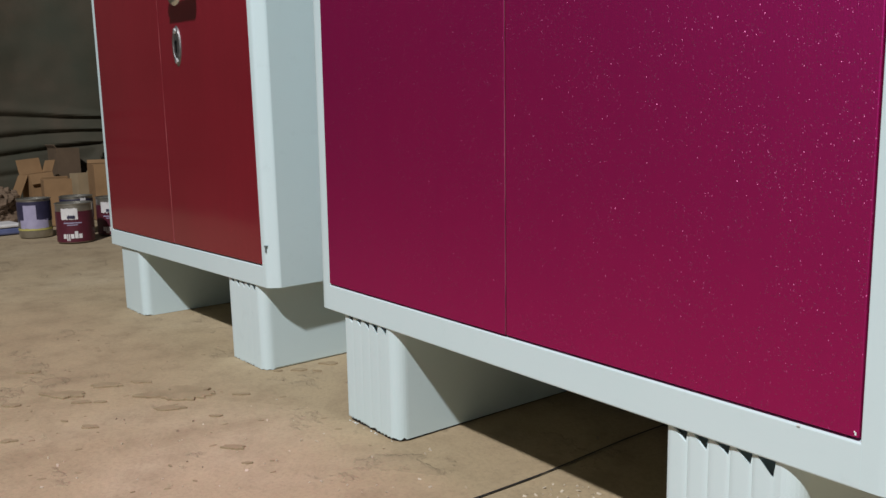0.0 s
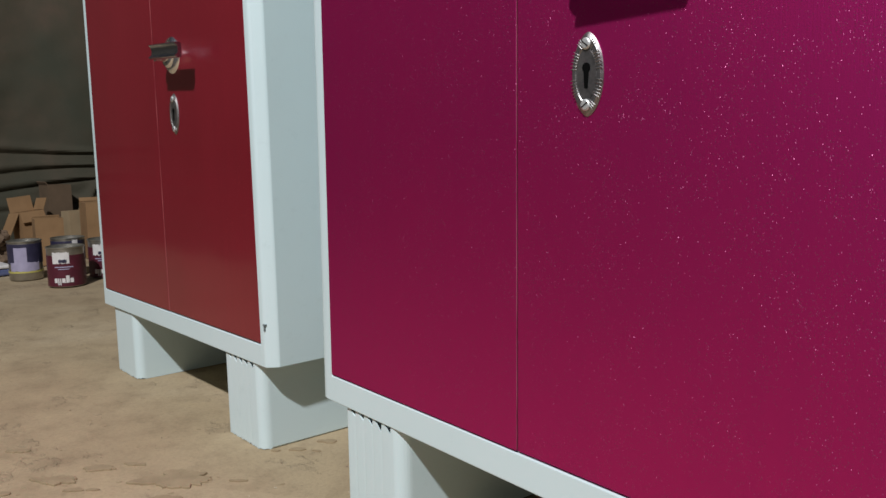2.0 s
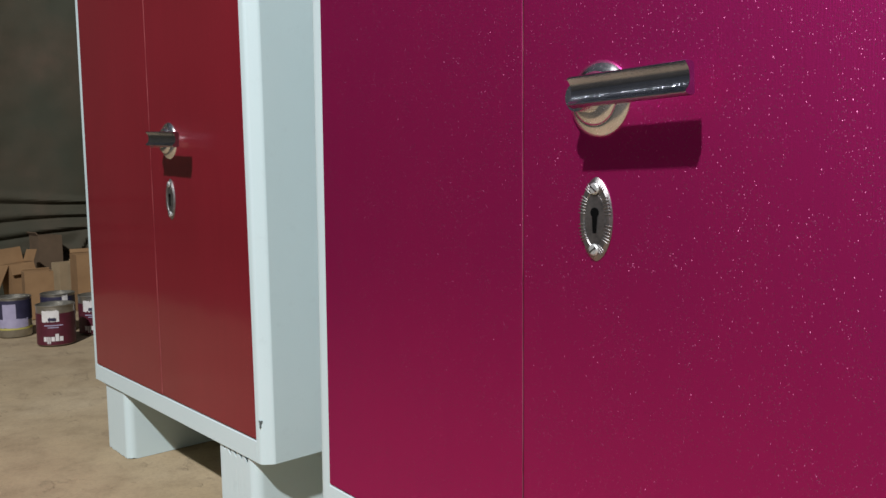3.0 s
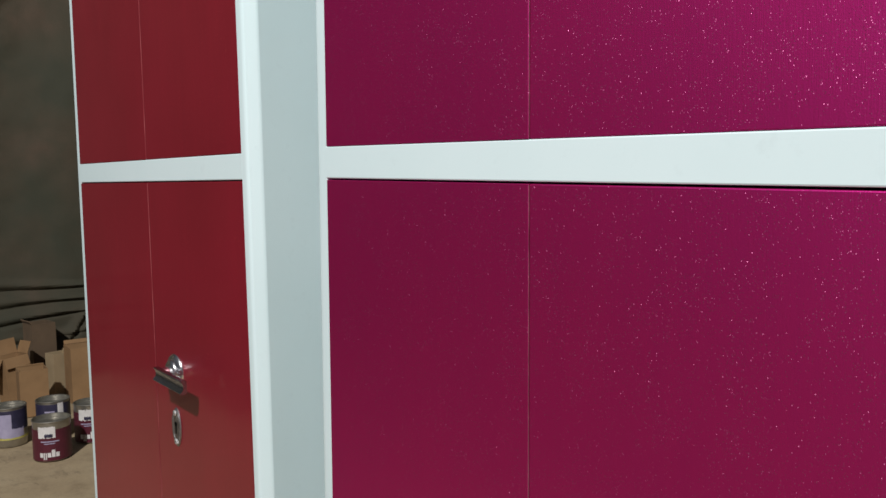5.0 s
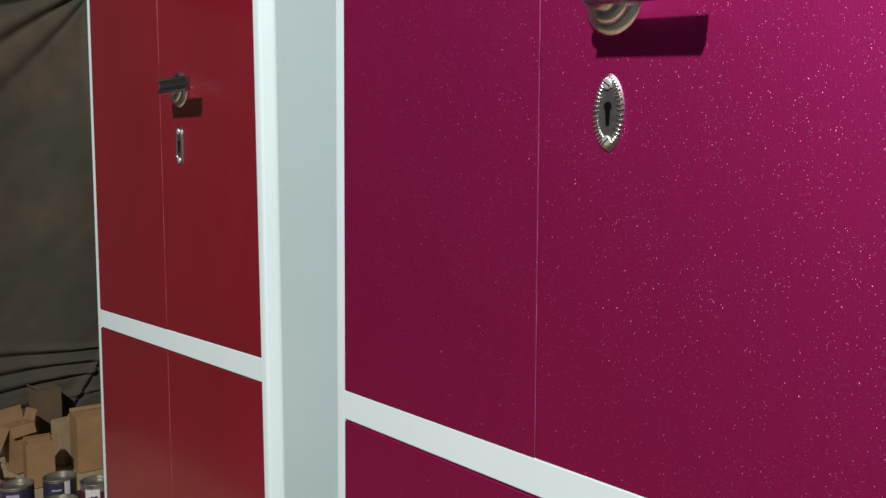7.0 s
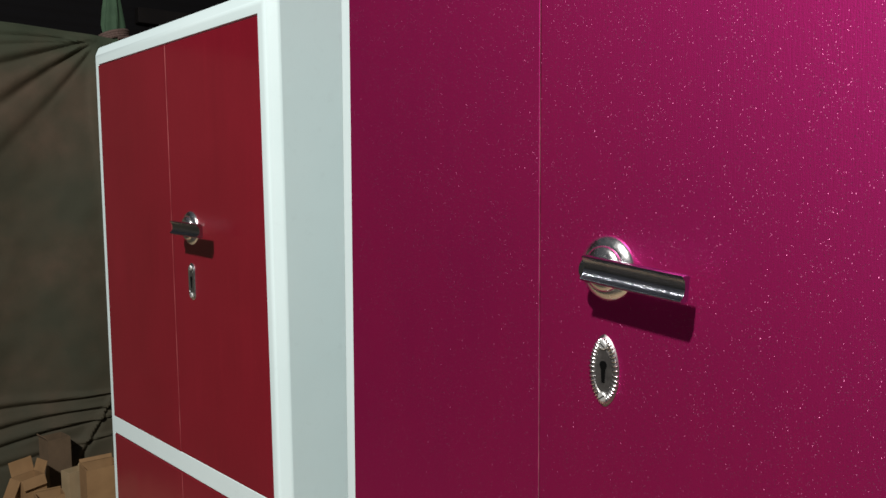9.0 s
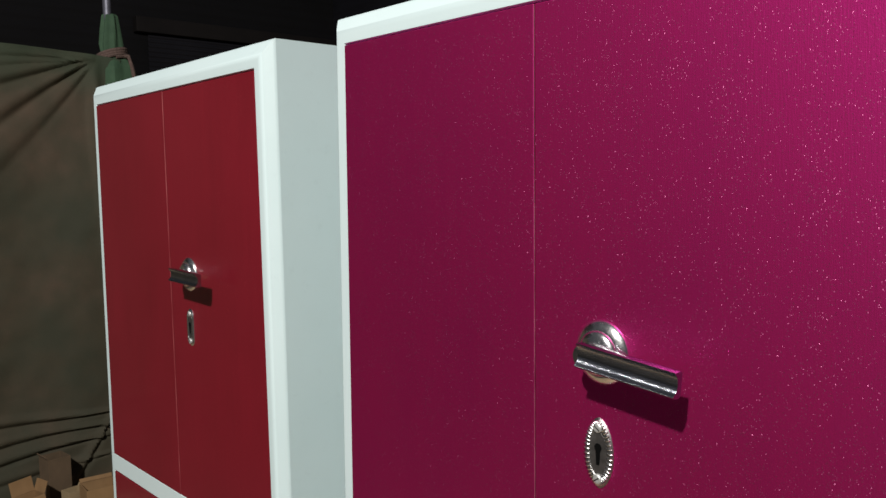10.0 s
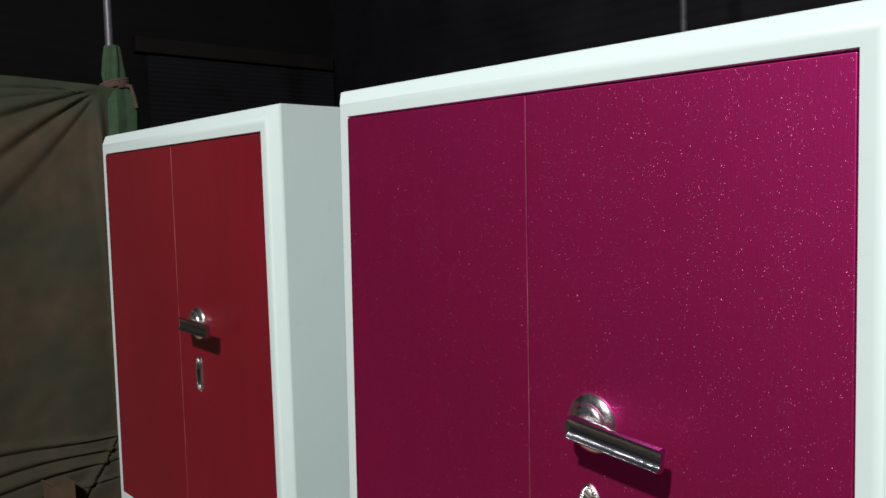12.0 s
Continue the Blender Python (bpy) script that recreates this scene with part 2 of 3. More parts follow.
IRON = simple("galvanised_pipe", (0.13, 0.13, 0.16), (0.20, 0.20, 0.24), 40, 0.5, 0.6)
DARK_IRON = simple("dull_dark_pipe", (0.035, 0.035, 0.045), (0.06, 0.06, 0.075), 40, 0.6, 0.3)
# the unlit night behind the yard is put into this near-black colour
NIGHT_SHEET = simple("night_black_sheet", (0.006, 0.005, 0.006), (0.011, 0.010, 0.012), 0.6, 0.9, 0.0)
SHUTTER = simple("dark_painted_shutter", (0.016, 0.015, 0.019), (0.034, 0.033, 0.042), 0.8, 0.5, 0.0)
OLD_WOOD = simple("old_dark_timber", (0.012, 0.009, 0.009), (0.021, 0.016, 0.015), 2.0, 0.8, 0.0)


# ---- building helpers ----
def part(name, bm, mat, parent=None, label="", smooth=False):
    me = bpy.data.meshes.new(name)
    bmesh.ops.recalc_face_normals(bm, faces=bm.faces)
    if smooth:
        for f in bm.faces:
            f.smooth = True
        for e in bm.edges:
            e.smooth = e.calc_face_angle(0) < 0.6
    bm.to_mesh(me)
    bm.free()
    for one in (mat if isinstance(mat, list) else [mat]):
        me.materials.append(one)
    ob = new(name, me)
    ob.parent = parent
    if label:
        tagged(ob, label)
    return ob


def base(name, m, label, category, group="", kind=""):
    ob = new(name)
    ob.empty_display_size = 0.1
    ob.matrix_basis = m
    return tagged(ob, label, category, group, kind)


def add_box(bm, lo, hi, bevel=0.0, segments=2):
    made = bmesh.ops.create_cube(bm, size=1.0)
    vs = made["verts"]
    for v in vs:
        v.co = Vector([lo[k] + (v.co[k] + 0.5) * (hi[k] - lo[k]) for k in range(3)])
    if bevel:
        es = list({e for v in vs for e in v.link_edges})
        bmesh.ops.bevel(bm, geom=es, offset=bevel, segments=segments, affect="EDGES", profile=0.5)


def box(lo, hi, bevel=0.0, segments=2):
    bm = bmesh.new()
    add_box(bm, lo, hi, bevel, segments)
    return bm


def prism(outline, z0, z1):
    """Closed outline in the xy plane, raised from z0 to z1."""
    bm = bmesh.new()
    low = [bm.verts.new((x, y, z0)) for x, y in outline]
    high = [bm.verts.new((x, y, z1)) for x, y in outline]
    n = len(outline)
    for i in range(n):
        bm.faces.new((low[i], low[(i + 1) % n], high[(i + 1) % n], high[i]))
    bm.faces.new(high)
    bm.faces.new(low[::-1])
    return bm


def lathe(profile, segments=40):
    """Rings of (radius, height) about the z axis."""
    bm = bmesh.new()
    rings = []
    for r, z in profile:
        if r < 1e-6:
            rings.append([bm.verts.new((0, 0, z))])
        else:
            rings.append([bm.verts.new((r * math.cos(2 * math.pi * k / segments), r * math.sin(2 * math.pi * k / segments), z)) for k in range(segments)])
    for a, b in zip(rings, rings[1:]):
        for k in range(segments):
            q = (k + 1) % segments
            if len(a) == 1 and len(b) == 1:
                continue
            if len(a) == 1:
                bm.faces.new((a[0], b[k], b[q]))
            elif len(b) == 1:
                bm.faces.new((a[k], a[q], b[0]))
            else:
                bm.faces.new((a[k], a[q], b[q], b[k]))
    return bm


def moved(bm, m):
    bmesh.ops.transform(bm, matrix=m, verts=bm.verts)
    return bm


def tube(points, radius, sides=10):
    """A closed round rod along points."""
    bm = bmesh.new()
    rings = []
    pts = [Vector(p) for p in points]
    for i, p in enumerate(pts):
        way = (pts[min(i + 1, len(pts) - 1)] - pts[max(i - 1, 0)]).normalized()
        side = way.orthogonal().normalized() if abs(way.z) > 0.9 else way.cross(Vector((0, 0, 1))).normalized()
        up = side.cross(way)
        r = radius[i] if isinstance(radius, (list, tuple)) else radius
        rings.append([bm.verts.new(p + r * (math.cos(2 * math.pi * k / sides) * side + math.sin(2 * math.pi * k / sides) * up)) for k in range(sides)])
    for a, b in zip(rings, rings[1:]):
        for k in range(sides):
            bm.faces.new((a[k], a[(k + 1) % sides], b[(k + 1) % sides], b[k]))
    bm.faces.new(rings[0][::-1])
    bm.faces.new(rings[-1])
    return bm


# ---- ground and the dark shed round the yard ----
def ground_z(x, y):
    dip = min(1.0, max(0.0, (x - 0.15) / 0.6))
    wave = 0.003 * noise.noise((x * 2.1, y * 2.1, 3)) if -4.5 < x < 1.9 and -1.4 < y < 1.4 else 0
    rise = min(1.0, max(0.0, (x + 0.25) / 0.25))
    return -0.013 * dip * dip * (3 - 2 * dip) - 0.003 * (1 - rise) + wave * 0.4


def ground():
    bm = bmesh.new()
    # fine patch where the camera sees it, one sheet out to the horizon
    xs = [-300, -60, -12] + [-4.5 + 0.05 * i for i in range(131)] + [6, 60, 300]
    ys = [-300, -60, -9] + [-1.5 + 0.05 * i for i in range(61)] + [6, 60, 300]
    grid = [[bm.verts.new((x, y, ground_z(x, y))) for x in xs] for y in ys]
    for a, b in zip(grid, grid[1:]):
        for i in range(len(xs) - 1):
            bm.faces.new((a[i], a[i + 1], b[i + 1], b[i]))
    ob = part("ground", bm, CONCRETE, None, smooth=True)
    ob.location.z = -0.001
    return tagged(ob, "dusty brown trodden concrete floor with flaked crusts", "floor", kind="structure")


ground()


def corrugated(name, m, length, height, label, mat, pitch=0.08, category="wall", kind="structure"):
    """Sheet whose ribs run level."""
    bm = bmesh.new()
    n = int(height * 6 / pitch)
    rows = []
    for i in range(n + 1):
        z = i * pitch / 6
        y = 0.010 * math.sin(z * 2 * math.pi / pitch)
        rows.append([bm.verts.new((x, y + dy, z)) for dy in (0, 0.004) for x in (-length / 2, length / 2)])
    for a, b in zip(rows, rows[1:]):
        bm.faces.new((a[0], a[1], b[1], b[0]))
        bm.faces.new((a[2], b[2], b[3], a[3]))
    ob = part(name, bm, mat, None, smooth=True)
    ob.matrix_basis = m
    return tagged(ob, label, category, kind=kind)


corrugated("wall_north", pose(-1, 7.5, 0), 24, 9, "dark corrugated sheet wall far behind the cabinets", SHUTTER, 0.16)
corrugated("wall_west", pose(-11, 0, 0, 0, 0, 90), 17, 9, "corrugated wall behind the hanging tarpaulin, coloured near-black as open night", NIGHT_SHEET, 0.16)


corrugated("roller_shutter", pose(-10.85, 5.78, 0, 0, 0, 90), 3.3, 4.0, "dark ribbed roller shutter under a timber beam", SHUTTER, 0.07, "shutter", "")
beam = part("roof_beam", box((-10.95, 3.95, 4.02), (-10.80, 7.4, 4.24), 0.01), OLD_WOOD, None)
tagged(beam, "dark beam under the shed roof", "beam", kind="structure")


# ---- the steel cabinets ----
DOOR_W = 0.745
BOTTOM, SILL, MID0, MID1, HEAD, TOP = 0.158, 0.194, 1.048, 1.090, 1.938, 1.980
STRIP, CHAMFER_X, CHAMFER_Y, DEPTH = 0.021, 0.020, 0.018, 0.46


def cabinet_shell(parent):
    """Folded sheet body: sides, back, top and bottom, with a chamfer towards the flat front frame."""
    x0, x1 = -STRIP - CHAMFER_X, DOOR_W + STRIP + CHAMFER_X
    part("back_panel", box((x0 + 0.004, DEPTH - 0.003, BOTTOM), (x1 - 0.004, DEPTH, TOP - 0.004)), MINT, parent)
    part("top_panel", box((x0 + 0.004, CHAMFER_Y + 0.001, TOP - 0.003), (x1 - 0.004, DEPTH - 0.004, TOP)), MINT, parent)
    part("bottom_panel", box((x0 + 0.004, 0.022, BOTTOM + 0.001), (x1 - 0.004, DEPTH - 0.004, BOTTOM + 0.004)), MINT, parent)
    # added sheet, coloured near-black as the shade seen through the door gaps
    part("inner_lining", box((-0.01, 0.023, BOTTOM + 0.005), (DOOR_W + 0.01, 0.028, TOP - 0.005)), DARK, parent, "near-black sheet standing in for the shade behind the door gaps")
    # flat sides behind the front fold
    for c, s in ((x0, 1), (x1, -1)):
        part("side_panel", box((min(c, c + s * 0.003), CHAMFER_Y + 0.0016, BOTTOM), (max(c, c + s * 0.003), DEPTH, TOP - 0.0002)), MINT, parent)
    # welded front frame: flat strip, soft bend and chamfer, run up one post, over the head and down the other
    flat, rise = 0.018, TOP - HEAD
    prof = [(0.0, 0.0, 0.022), (0.0, 0.0, 0.0012), (0.0008, 0.0008, 0.0)]
    for k in range(9):
        # the bend between strip and chamfer is rolled, not sharp
        u = k / 8
        prof.append((STRIP - 0.008 + 0.014 * u, flat - 0.006 + 0.012 * u, 0.0052 * u * u))
    prof += [(STRIP + CHAMFER_X - 0.0030, rise - 0.0036, CHAMFER_Y - 0.0030), (STRIP + CHAMFER_X - 0.0008, rise - 0.0010, CHAMFER_Y - 0.0008), (STRIP + CHAMFER_X, rise, CHAMFER_Y + 0.0016)]
    bm = bmesh.new()
    stations = []
    for ex, sx, ez, sz in ((0.0, -1, BOTTOM, 0), (0.0, -1, HEAD, 1), (DOOR_W, 1, HEAD, 1), (DOOR_W, 1, BOTTOM, 0)):
        stations.append([bm.verts.new((ex + sx * px, py, ez + sz * pz)) for px, pz, py in prof])
    for a, b in zip(stations, stations[1:]):
        for k in range(len(prof) - 1):
            bm.faces.new((a[k], a[k + 1], b[k + 1], b[k]))
    for end in (stations[0], stations[-1]):
        bm.faces.new(end)
    part("front_frame", bm, MINT, parent, smooth=True)
    for name, z0, z1 in (("middle_rail", MID0, MID1), ("sill_rail", BOTTOM - 0.001, SILL)):
        c = 0.0016
        prof = [(0.022, z0), (c, z0), (c * 0.3 - 0.0002, z0 + c * 0.3), (-0.0002, z0 + c), (-0.0002, z1 - c), (c * 0.3 - 0.0002, z1 - c * 0.3), (c, z1), (0.022, z1)]
        bm = bmesh.new()
        ends = [[bm.verts.new((x, y, z)) for y, z in prof] for x in (-0.0013, DOOR_W * 0.5, DOOR_W + 0.0013)]
        for a, b in zip(ends, ends[1:]):
            for k in range(len(prof)):
                q = (k + 1) % len(prof)
                bm.faces.new((a[k], a[q], b[q], b[k]))
        bm.faces.new(ends[0][::-1])
        bm.faces.new(ends[-1])
        part(name, bm, MINT, parent)


def leg_outline(flutes=5, deep=0.0015):
    """Plan of a folded sheet skid: fluted front, rounded corner, smooth flanks that run to the back."""
    w, r, front, back = 0.128, 0.019, 0.009, DEPTH - 0.02
    span = w - r - 0.001
    out = []
    for i in range(flutes * 12 + 1):
        u = i / (flutes * 12)
        valley = (1 - abs(math.sin(math.pi * u * flutes))) ** 2.6
        out.append((0.003 + u * (span - 0.003), front + 0.0005 + (deep * valley if i < flutes * 12 else deep * 0.5)))
    cx = w - r
    for k in range(1, 9):
        a = math.pi / 2 * k / 8
        out.append((cx + r * math.sin(a), front + 0.0005 + r - r * math.cos(a)))
    return out + [(w, back), (0.0, back), (0.0, front + 0.012), (0.001, front + 0.007)], span, front


def leg_mesh(deep, cut, seed, flutes=5):
    """Hollow skid of thin sheet: the flutes are sawn off unevenly under the rail, the lower edge is chipped."""
    rng = random.Random(seed)
    out, span, front = leg_outline(flutes, deep)
    tall = [rng.uniform(0.75, 1.15) for _ in range(flutes)]
    lean = [rng.uniform(-0.0012, 0.0012) for _ in range(flutes + 1)]
    bm = bmesh.new()
    rings = []
    n = len(out)
    cx, cy = 0.064, DEPTH / 2
    for inner in (0, 1):
        for z in (0.0068, 0.05, 0.10, BOTTOM - 0.0015):
            ring = []
            for x, y in out:
                zz = z
                face = y < front + 0.006 and 0.002 < x < span - 0.001
                if face:
                    f = (x - 0.003) / (span - 0.003) * flutes
                    ph, k = f % 1.0, min(int(f), flutes - 1)
                    x += lean[k] * (z / BOTTOM) * (1 if 0.1 < ph < 0.9 else 0.3)
                    if z > 0.12:
                        zz -= cut * tall[k] * max(0.0, (ph - 0.22) / 0.78) if ph < 0.93 else 0.001
                if z < 0.02:
                    zz += rng.uniform(-0.0020, 0.0016) if y < front + 0.03 else 0
                if inner:
                    x, y = cx + (x - cx) * 0.974, cy + (y - cy) * 0.9925
                ring.append(bm.verts.new((x, y, zz)))
            rings.append(ring)
    order = [0, 1, 2, 3, 7, 6, 5, 4, 0]
    for p, q in zip(order, order[1:]):
        for k in range(n):
            j = (k + 1) % n
            bm.faces.new((rings[p][k], rings[p][j], rings[q][j], rings[q][k]))
    return bm


def leg_gap_shade():
    """Near-black strip set back under the paint; its colour stands in for the shaded floor gap."""
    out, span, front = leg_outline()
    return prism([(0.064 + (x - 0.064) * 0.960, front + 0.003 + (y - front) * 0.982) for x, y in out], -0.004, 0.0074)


def paint_chips(rng):
    """Curled chips of paint along the foot of a leg."""
    bm = bmesh.new()
    for i in range(14):
        s = rng.uniform(0.0008, 0.0018)
        made = bmesh.ops.create_cube(bm, size=1.0)["verts"]
        m = pose(rng.uniform(0.002, 0.118), 0.0088 - rng.uniform(0, 0.002), 0.0035 * rng.random(), rng.uniform(-40, 40), rng.uniform(-40, 40), rng.uniform(0, 180))
        for v in made:
            v.co = m @ Vector((v.co.x * s * 1.8, v.co.y * s, v.co.z * 0.0006))
    return bm


def handle(parent, x, z, tilt):
    """Domed rosette, stepped collar and a channel-section lever."""
    turn = pose(x, 0, z, 90, 0, 0)
    rose = lathe([(0.034, -0.001), (0.034, 0.0008), (0.0332, 0.0024), (0.0305, 0.0050), (0.0262, 0.0074), (0.0244, 0.0080), (0.0240, 0.0080), (0.0236, 0.0096), (0.0215, 0.0122), (0.0175, 0.0140), (0.0130, 0.0148), (0.0125, 0.0150), (0.0125, 0.0330), (0, 0.0335)])
    h = part("handle", moved(rose, turn), CHROME, parent, "chrome lever handle with a round rosette", True)
    # channel section: two lips with a hollow web between them
    sec = [(0.0130, -0.0310), (0.0148, -0.0330), (0.0152, -0.0370), (0.0150, -0.0412), (0.0142, -0.0424), (0.0130, -0.0424), (0.0120, -0.0412), (0.0095, -0.0392), (0.0060, -0.0380), (0.0020, -0.0374), (-0.0020, -0.0374), (-0.0055, -0.0382), (-0.0080, -0.0396), (-0.0098, -0.0412), (-0.0108, -0.0426), (-0.0116, -0.0431), (-0.0124, -0.0430), (-0.0140, -0.0412), (-0.0152, -0.0375), (-0.0148, -0.0335), (-0.0130, -0.0310)]
    bm = bmesh.new()
    ends = []
    for xx, sc in ((-0.0012, 0.94), (0.0002, 1.0), (0.1140, 1.0), (0.1150, 0.96)):
        ends.append([bm.verts.new((xx, y - 0.001, q * sc * 0.88)) for q, y in sec])
    for a, b in zip(ends, ends[1:]):
        for k in range(len(sec)):
            q = (k + 1) % len(sec)
            bm.faces.new((a[k], a[q], b[q], b[k]))
    bm.faces.new(ends[0])
    bm.faces.new(ends[-1][::-1])
    part("lever", moved(bm, pose(x, 0, z + 0.003, 0, tilt, 0)), LEVER, h, smooth=True)


def lens_outline(w, h, n, sharp):
    pts = []
    for k in range(4 * n):
        a = 2 * math.pi * k / (4 * n)
        c, s = math.cos(a), math.sin(a)
        pts.append((w / 2 * math.copysign(abs(c) ** sharp, c), h / 2 * math.copysign(abs(s) ** (0.95 if sharp > 1 else 1), s)))
    return pts


def key_plate(parent, x, z, style):
    """A keyhole plate held by two screws; style: pointed, beaded (fluted rim) or capsule."""
    w, h = 0.037, 0.076
    if style == "capsule":
        out = []
        for sgn in (1, -1):
            for k in range(13):
                a = math.pi * k / 12
                out.append((sgn * 0.0135 * math.cos(a), sgn * (0.024 + 0.0135 * math.sin(a))))
    else:
        out = lens_outline(w, h, 12, 1.25)
    bm = bmesh.new()
    loops = []
    for sc, y in ((1.0, 0.0008), (1.0, -0.0010), (0.88, -0.0036), (0.70, -0.0036), (0.66, -0.0026), (0.40, -0.0026)):
        loops.append([bm.verts.new((px * sc, y, pz * sc)) for px, pz in out])
    for a, b in zip(loops, loops[1:]):
        for k in range(len(out)):
            q = (k + 1) % len(out)
            bm.faces.new((a[k], a[q], b[q], b[k]))
    bm.faces.new(loops[-1])
    plate = part("key_plate", moved(bm, pose(x, 0, z)), CHROME if style == "capsule" else GUNMETAL, parent, {"pointed": "dull grey pointed-oval keyhole plate", "beaded": "chrome keyhole plate with a fluted rim", "capsule": "chrome round-ended keyhole plate"}[style])
    inset = prism([(px * 0.62, pz * 0.62) for px, pz in out], 0.0018, 0.0030)
    part("inset", moved(inset, pose(x, 0, z, 90, 0, 0)), GUNMETAL, plate, "dark recessed middle")
    hole = [(0.0046 * math.cos(a), 0.006 + 0.0046 * math.sin(a)) for a in [math.radians(-50 + 280 * k / 12) for k in range(13)]]
    hole += [(-0.0019, -0.0125), (0.0019, -0.0125)]
    bm = prism(hole, 0.0018, 0.0036)
    part("keyhole", moved(bm, pose(x, 0, z, 90, 0, 0)), BLACK, plate, "dark keyhole")
    for s in (1, -1):
        screw = lathe([(0.0054, 0.003), (0.0054, 0.0046), (0.0042, 0.0056), (0, 0.006)], 16)
        part("screw", moved(screw, pose(x, 0, z + s * 0.0275, 90, 0, 0)), SCREW, plate, smooth=True)
        part("screw_slot", moved(box((-0.0042, -0.0062, -0.0006), (0.0042, -0.0056, 0.0006)), pose(x, 0, z + s * 0.0275, 0, 35 * s, 0)), DARK, plate)
    if style != "capsule":
        # short radial ribs pressed into the rim: bold all round, or faint and broken into groups
        bold = style == "beaded"
        n = 42 if bold else 64
        bm = bmesh.new()
        for k in range(n):
            a = 2 * math.pi * (k + 0.5) / n
            if not bold and (k % 16 in (0, 7, 8, 15) or abs(math.sin(a)) > 0.93):
                continue
            c, s = math.cos(a), math.sin(a)
            edge = Vector((w / 2 * math.copysign(abs(c) ** 1.25, c), 0, h / 2 * math.copysign(abs(s) ** 0.95, s)))
            way = Vector((c, 0, s * 0.6)).normalized()
            rib = bmesh.ops.create_uvsphere(bm, u_segments=8, v_segments=6, radius=1.0)["verts"]
            side = Vector((-way.z, 0, way.x))
            at = edge * 0.82 + Vector((0, -0.0034, 0))
            for v in rib:
                v.co = at + way * (v.co.x * 0.0042) + side * (v.co.z * (0.0011 if bold else 0.0006)) + Vector((0, v.co.y * (0.0016 if bold else 0.0007), 0))
        part("fluted_rim", moved(bm, pose(x, 0, z)), CHROME if bold else GUNMETAL, plate, "ring of short pressed ribs", True)


def cabinet(m, label, paint, edge_paint, group, upper_style, tilts, racked, legs, split):
    thing = base("steel_cabinet", m, label, "cabinet", group)
    cabinet_shell(thing)
    for x, dy, turn, deep, cut in legs:
        stand = pose(x, dy, 0, 0, 0, turn)
        part("leg", moved(leg_mesh(deep, cut, int(x * 1000) + 3), stand), MINT, thing, "fluted mint sheet-steel leg")
        # added mint plate that catches light, so the notches read grey, not black
        part("inner_fold", moved(box((0.006, 0.0260, 0.05), (0.112, 0.0275, BOTTOM - 0.0025)), stand), MINT, thing, "added backing sheet that lightens the notches of the sawn flutes")
        part("foot_edge", moved(leg_gap_shade(), stand), DARK, thing, "near-black strip standing in for the shaded gap under the leg")
        tagged(part("paint_chips", moved(paint_chips(random.Random(int(x * 1000))), stand), WHITE_CHIP, thing, "white chips of flaked paint"), kind="stuff")
    gap = 0.0028
    for lower in (True, False):
        z0, z1 = (SILL + gap, MID0 - gap * 0.8) if lower else (MID1 + gap * 0.1, HEAD - gap)
        left = part("door", box((0.0012, -0.0009, z0), (split, 0.018, z1), 0.0007), paint, thing)
        part("edge_strip", box((split + 0.0001, -0.0007, z0 + 0.001), (split + 0.0004, 0.0004, z1 - 0.001)), edge_paint, left, "thin pale strip along the door edge")
        right = part("door", box((split + 0.0010, -0.0003, z0), (DOOR_W - 0.0010, 0.018, z1), 0.0012), paint, thing)
        hz, kz = (0.690, 0.583) if lower else (1.566, 1.459)
        handle(right, 0.462, hz, tilts[0 if lower else 1])
        key_plate(right, 0.459, kz, "pointed" if lower else upper_style)
    # sheet carcasses stand a little out of square: sag towards one side, splay at the foot, lift of the cap
    sag, splay, foot, lift, drop = racked
    for o in thing.children_recursive:
        for v in o.data.vertices:
            x, z = v.co.x, v.co.z
            v.co.z = z - x * sag * (1 - 0.5 * max(0.0, z - 1.07)) + lift * min(1.0, max(0.0, (z - HEAD) / 0.03)) - drop * max(0.0, 1 - z)
            pull = x / DOOR_W if x < DOOR_W else 1 - (x - DOOR_W) / (STRIP + CHAMFER_X) * 0.8
            v.co.x = x + splay * max(0.0, z - 0.19) * (1 - x / DOOR_W) + foot * pull * max(0.0, 1 - z / 1.9)
    return thing


magenta_cabinet = cabinet(pose(0.033, 0.0, 0.0, -0.35), "mint steel wardrobe cabinet with magenta flake-painted doors", MAGENTA, EDGE_PINK, "row of steel cabinets", "beaded", (-2, 5), (0.019, 0.0065, 0.0, 0.0, 0.0), ((0.028, -0.005, -1.5, 0.0003, 0.0138), (0.5715, -0.005, -1.0, 0.0012, 0.0148)), 0.3665)
red_cabinet = cabinet(pose(-0.988, 0.013, 0.0, 0, 0, 0.9), "mint steel wardrobe cabinet with glossy red doors", RED, EDGE_RED, "row of steel cabinets", "capsule", (3, 2), (0.0, 0.0, 0.0187, 0.005, 0.009), ((0.029, -0.003, -1.0, 0.0001, 0.006), (0.601, -0.005, -1.0, 0.0003, 0.013)), 0.3715)


part("scratch", box((0.7750, -0.0006, 0.2120), (0.7768, 0.0030, 0.2230)), SCUFF, red_cabinet, "small grey paint scuff")
part("scratch", box((0.7725, -0.0006, 0.2215), (0.7790, 0.0034, 0.2238)), SCUFF, red_cabinet, "small grey paint scuff")


